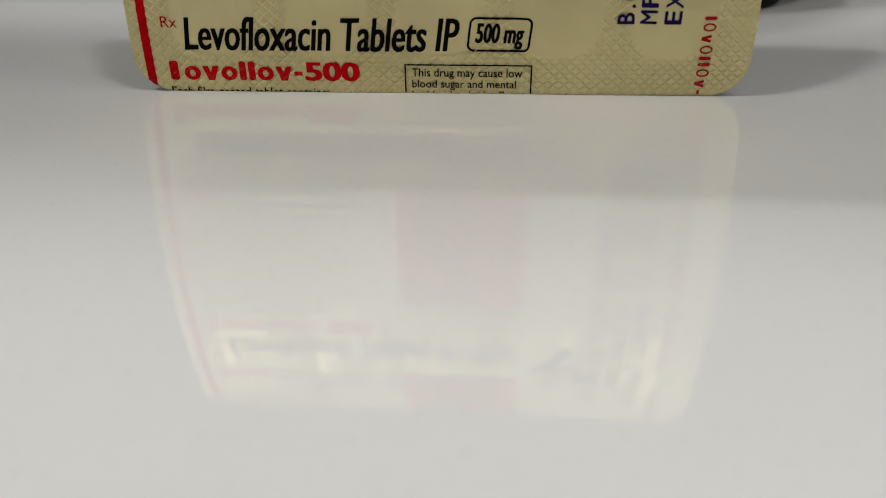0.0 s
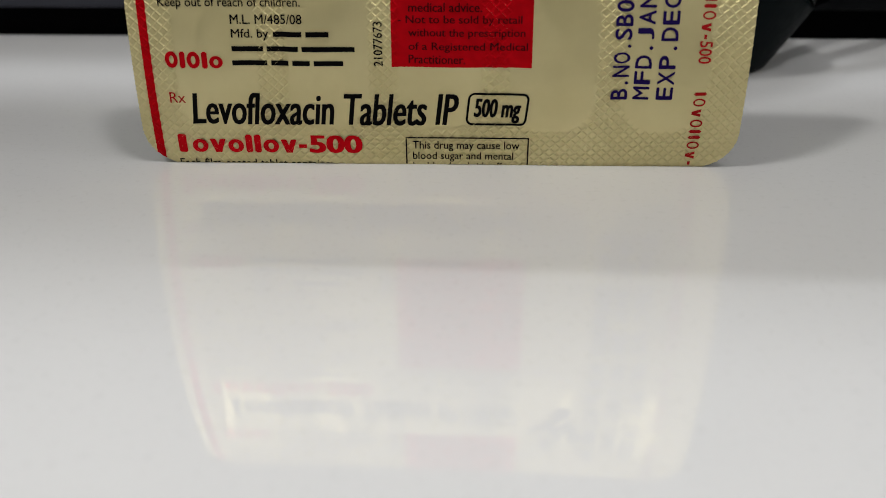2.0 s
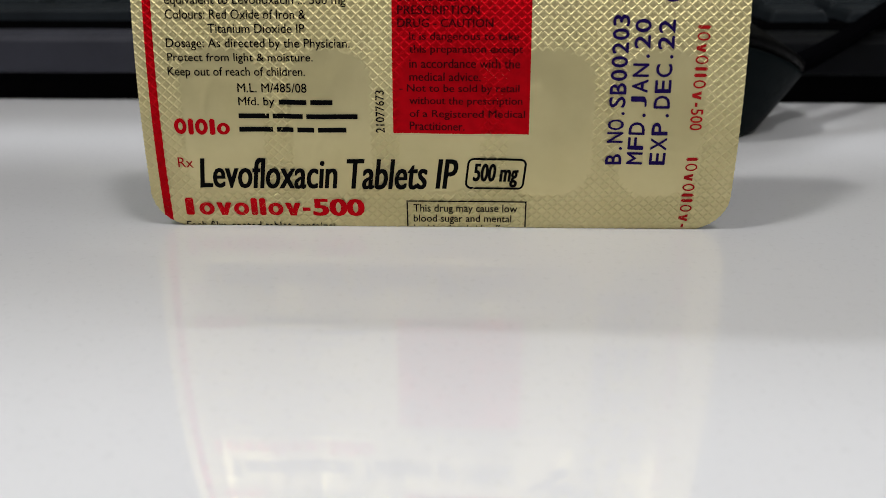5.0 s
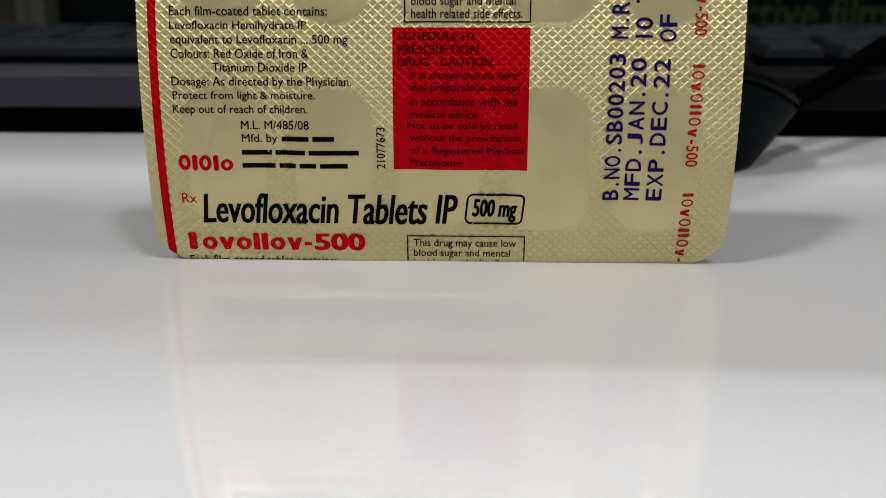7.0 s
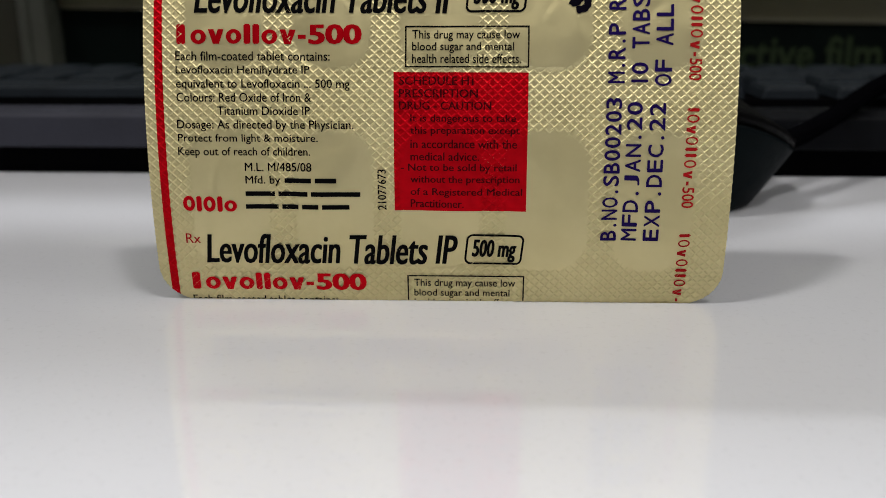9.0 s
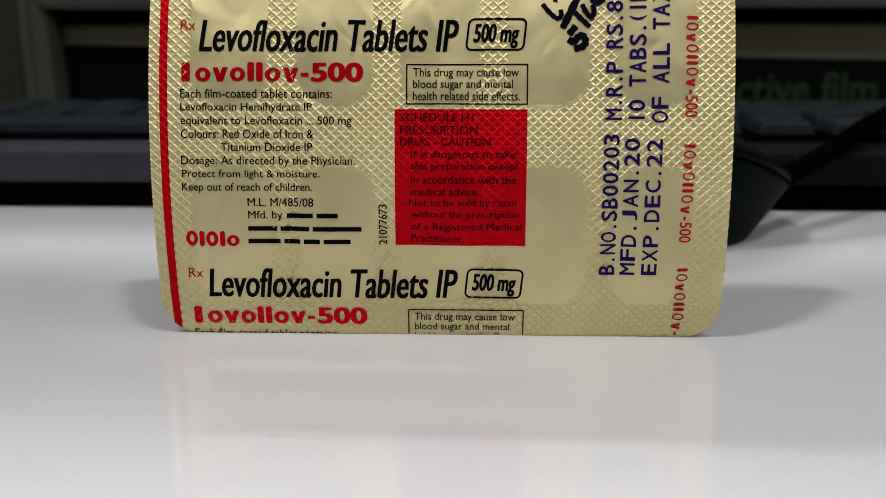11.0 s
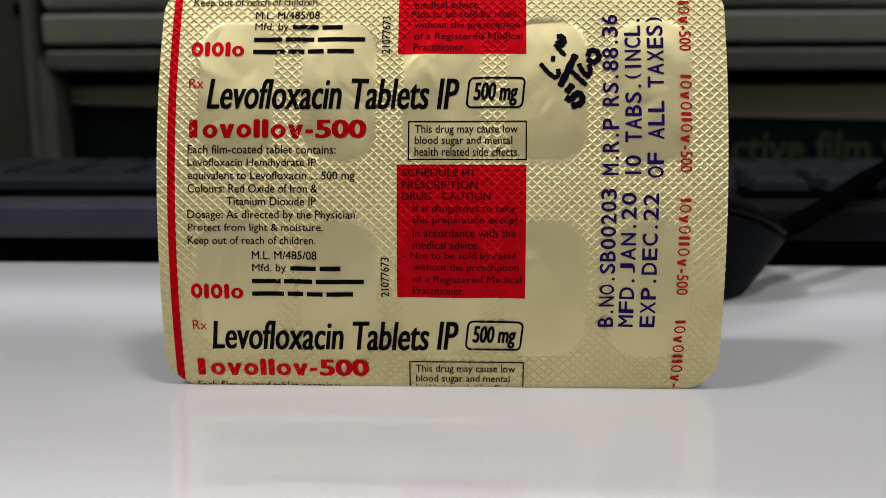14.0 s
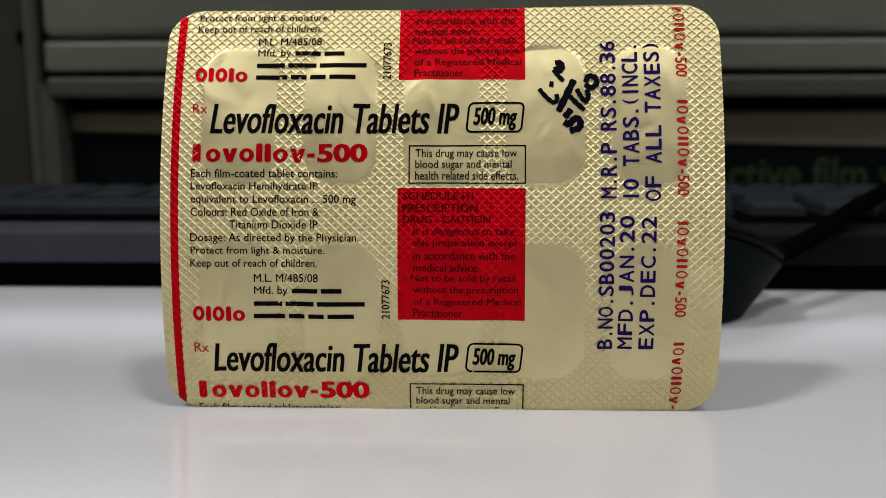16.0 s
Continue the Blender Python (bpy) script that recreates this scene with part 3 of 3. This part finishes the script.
def keycap(x0, x1, y, z, depth=0.0175, high=0.0046):
    """A dished keycap, tapered to its top."""
    rings = []
    for f, inset, lift in ((0.0, 0.0, 0.0), (0.7, 0.0008, 0.0), (1.0, 0.0016, 0.0), (0.94, 0.0034, 0.0)):
        a, b, c, d, r, ring = x0 + inset, x1 - inset, y + inset * 0.6, y + depth - inset * 1.3, 0.0012, []
        for cx, cy, start in ((b - r, d - r, 0), (a + r, d - r, 90), (a + r, c + r, 180), (b - r, c + r, 270)):
            for k in range(4):
                t = radians(start + 30 * k)
                ring.append((cx + r * math.cos(t), cy + r * math.sin(t), z + high * f))
        rings.append(ring)
    return loft(rings)


for row, (y, shift) in enumerate(((0.0175, 0.0), (0.0370, 0.0098), (0.0562, 0.005), (0.0754, 0.0), (0.0946, -0.005), (0.120, 0.0))):
    z = 0.0194 - 0.0011 * row
    if row == 0:
        spans = [(-0.228, -0.205), (-0.203, -0.180), (-0.178, -0.158), (-0.156, -0.030), (-0.0285, -0.0085), (-0.0065, 0.0135)]
        k = 0.0155
        while k < KX1 - 0.02:
            spans.append((k + 0.0083, k + 0.0246))
            k += 0.0207
    else:
        spans = []
        k = KX0 + 0.007 + abs(shift)
        while k < KX1 - 0.022:
            spans.append((k, k + 0.0172))
            k += 0.0192
    for a, b in spans:
        part("keycap", keycap(a, b, y, z, high=0.0046 if row else 0.0032), KEY_PLASTIC, keyboard, smooth=False)

# ---------------------------------------------------------------- mouse
mouse = thing("computer_mouse", "black computer mouse lying beside the keyboard", "mouse", at=(0.0235, 0.078, 0))


def mouse_ring(z, a, b, arch=0.0):
    """One level of the mouse; arch lifts it towards the middle of its length."""
    ring = []
    for k in range(64):
        t = math.tau * k / 64
        c, s = math.cos(t), math.sin(t)
        x = a * math.copysign(abs(c) ** 0.92, c)
        ring.append((x, b * math.copysign(abs(s) ** 0.85, s), z + arch * (1 - math.exp(-(a - abs(x)) / 0.0166))))
    return ring


part("base_shell", loft([mouse_ring(*r) for r in ((0.0004, 0.0490, 0.0255, 0.0), (0.0014, 0.0497, 0.0262, 0.0), (0.0062, 0.0533, 0.0282, 0.005), (0.0118, 0.0573, 0.0303, 0.0130), (0.0124, 0.0575, 0.0304, 0.0135))]), MOUSE_MATT, mouse, "matt black-green lower shell", True)
part("seam", loft([mouse_ring(*r) for r in ((0.0122, 0.0566, 0.0297, 0.0133), (0.0134, 0.0566, 0.0297, 0.0138))]), MOUSE_GLOSS, mouse, smooth=True)
part("top_shell", loft([mouse_ring(*r) for r in ((0.0130, 0.0577, 0.0306, 0.0138), (0.0145, 0.0580, 0.0307, 0.0140), (0.0152, 0.0573, 0.0302, 0.0138), (0.0203, 0.0502, 0.0270, 0.0110), (0.0248, 0.0438, 0.0240, 0.0080), (0.0295, 0.0358, 0.0205, 0.0050), (0.0335, 0.0262, 0.0155, 0.0022), (0.0360, 0.0145, 0.0090, 0.0006), (0.0368, 0.0050, 0.0032, 0.0))]), MOUSE_GLOSS, mouse, "gloss black upper shell", True)
part("cable", tube([(0.0555, -0.004, 0.0145), (0.062, 0.002, 0.0155), (0.074, 0.014, 0.0185), (0.088, 0.030, 0.0225), (0.104, 0.046, 0.0262), (0.125, 0.062, 0.0264), (0.16, 0.085, 0.0264), (0.2, 0.11, 0.0262)], 0.0025), CABLE_RUBBER, mouse, "black cord running over the keyboard")

# ---------------------------------------------------------------- printer behind the keyboard
printer = thing("printer", "tall olive grey office printer with a dark open paper slot", "printer", at=(0, 0.32, 0))
part("left_column", box(-0.30, -0.2236, -0.002, 0.25, 0.0, 0.125, 0.002), CASE_OLIVE, printer, "dark upright column")
part("left_rib", box(-0.2233, -0.2165, -0.007, 0.25, 0.0, 0.125, 0.003), CASE_GREY, printer, "paler upright rib")
part("latch", box(-0.2275, -0.2237, -0.005, -0.0022, 0.0835, 0.0895, 0.001), CASE_DARK, printer, "small black latch")
bm = bmesh.new()
profile = [(-0.2164, 0.0), (-0.2082, 0.0), (-0.2084, 0.0455), (-0.2096, 0.0515), (-0.2122, 0.0575), (-0.2146, 0.0612), (-0.2164, 0.0630)]
loops = [[bm.verts.new((x, y, z)) for x, z in profile] for y in (-0.0062, 0.014)]
for i in range(len(profile)):
    j = (i + 1) % len(profile)
    bm.faces.new((loops[0][i], loops[0][j], loops[1][j], loops[1][i]))
bm.faces.new(loops[0])
bm.faces.new(loops[1][::-1])
bmesh.ops.recalc_face_normals(bm, faces=bm.faces)
part("slot_jamb", bm, CASE_GREY, printer, "rounded grey side of the slot")
# black filler behind the jamb, coloured as the slot's shade
part("slot_side_shade", box(-0.2162, -0.2092, 0.0142, 0.25, 0.0, 0.0558), CASE_DARK, printer)
part("slot_lip", box(-0.2140, 0.36, -0.004, 0.25, 0.0562, 0.0662, 0.002), CASE_GREY, printer)
# black filler: the shade between lip and cover, put in as colour
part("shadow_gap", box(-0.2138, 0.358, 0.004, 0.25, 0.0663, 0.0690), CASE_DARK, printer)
part("lower_cover", box(-0.2140, 0.36, -0.004, 0.25, 0.0691, 0.0840, 0.002), CASE_PALE, printer, "pale grey cover strip")
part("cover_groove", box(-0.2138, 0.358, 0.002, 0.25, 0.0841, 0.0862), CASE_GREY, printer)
part("upper_cover", box(-0.2140, 0.36, -0.004, 0.25, 0.0863, 0.125, 0.004), CASE_PALE, printer, "pale grey top cover")
# added out of view: slotted panel that shapes the rear tube's light on the desk
for blocker_box in ((-0.30, 0.36, 0.1252, 0.355), (-0.30, 0.36, 0.3885, 0.476), (-0.30, -0.285, 0.3551, 0.3884), (0.345, 0.36, 0.3551, 0.3884)):
    part("light_blocker", box(blocker_box[0], blocker_box[1], -0.0035, -0.0005, blocker_box[2], blocker_box[3]), CASE_PALE, printer, "unseen pale grey panel that blocks the rear light")
# the slot's inner darkness, painted as a black box
part("slot_back_shade", box(-0.2090, 0.36, 0.10, 0.25, 0.0, 0.0558), CASE_DARK, printer, "black box for the shade inside the slot")
for part_name, c, bevel, material, label in (("paper_bar", (-0.2085, 0.355, 0.008, 0.03, 0.0385, 0.0490), 0.002, CASE_BEIGE, "beige bar across the slot"),
                                             ("film_label", (-0.2080, 0.354, 0.010, 0.013, 0.0005, 0.0380), 0.0, LABEL_DARK, "black film strip")):
    bm = box(*c, bevel)
    level = 0.0385 if part_name == "paper_bar" else 0.0380
    for v in bm.verts:
        if abs(v.co.z - level) < 0.0025:
            v.co.z -= 0.0195 * (v.co.x + 0.205)
    part(part_name, bm, material, printer, label)
bm = letters("ctive film w", 0.02)
fit = [v.co.copy() for v in bm.verts]
wide, high = max(c.x for c in fit), max(c.y for c in fit)
for v in bm.verts:
    v.co = (0.137 + v.co.x / wide * 0.092, 0.0096, 0.0085 + v.co.y / high * 0.0165)
part("label_lettering", bm, LABEL_GREEN, printer, "pale green lettering")
red_clip = thing("red_clip", "small red plastic clip behind the keyboard", "clip", at=(-0.243, 0.290, 0))
part("clip_body", box(-0.014, 0.012, -0.006, 0.006, 0.0, 0.0165, 0.002), RED_PLASTIC, red_clip)
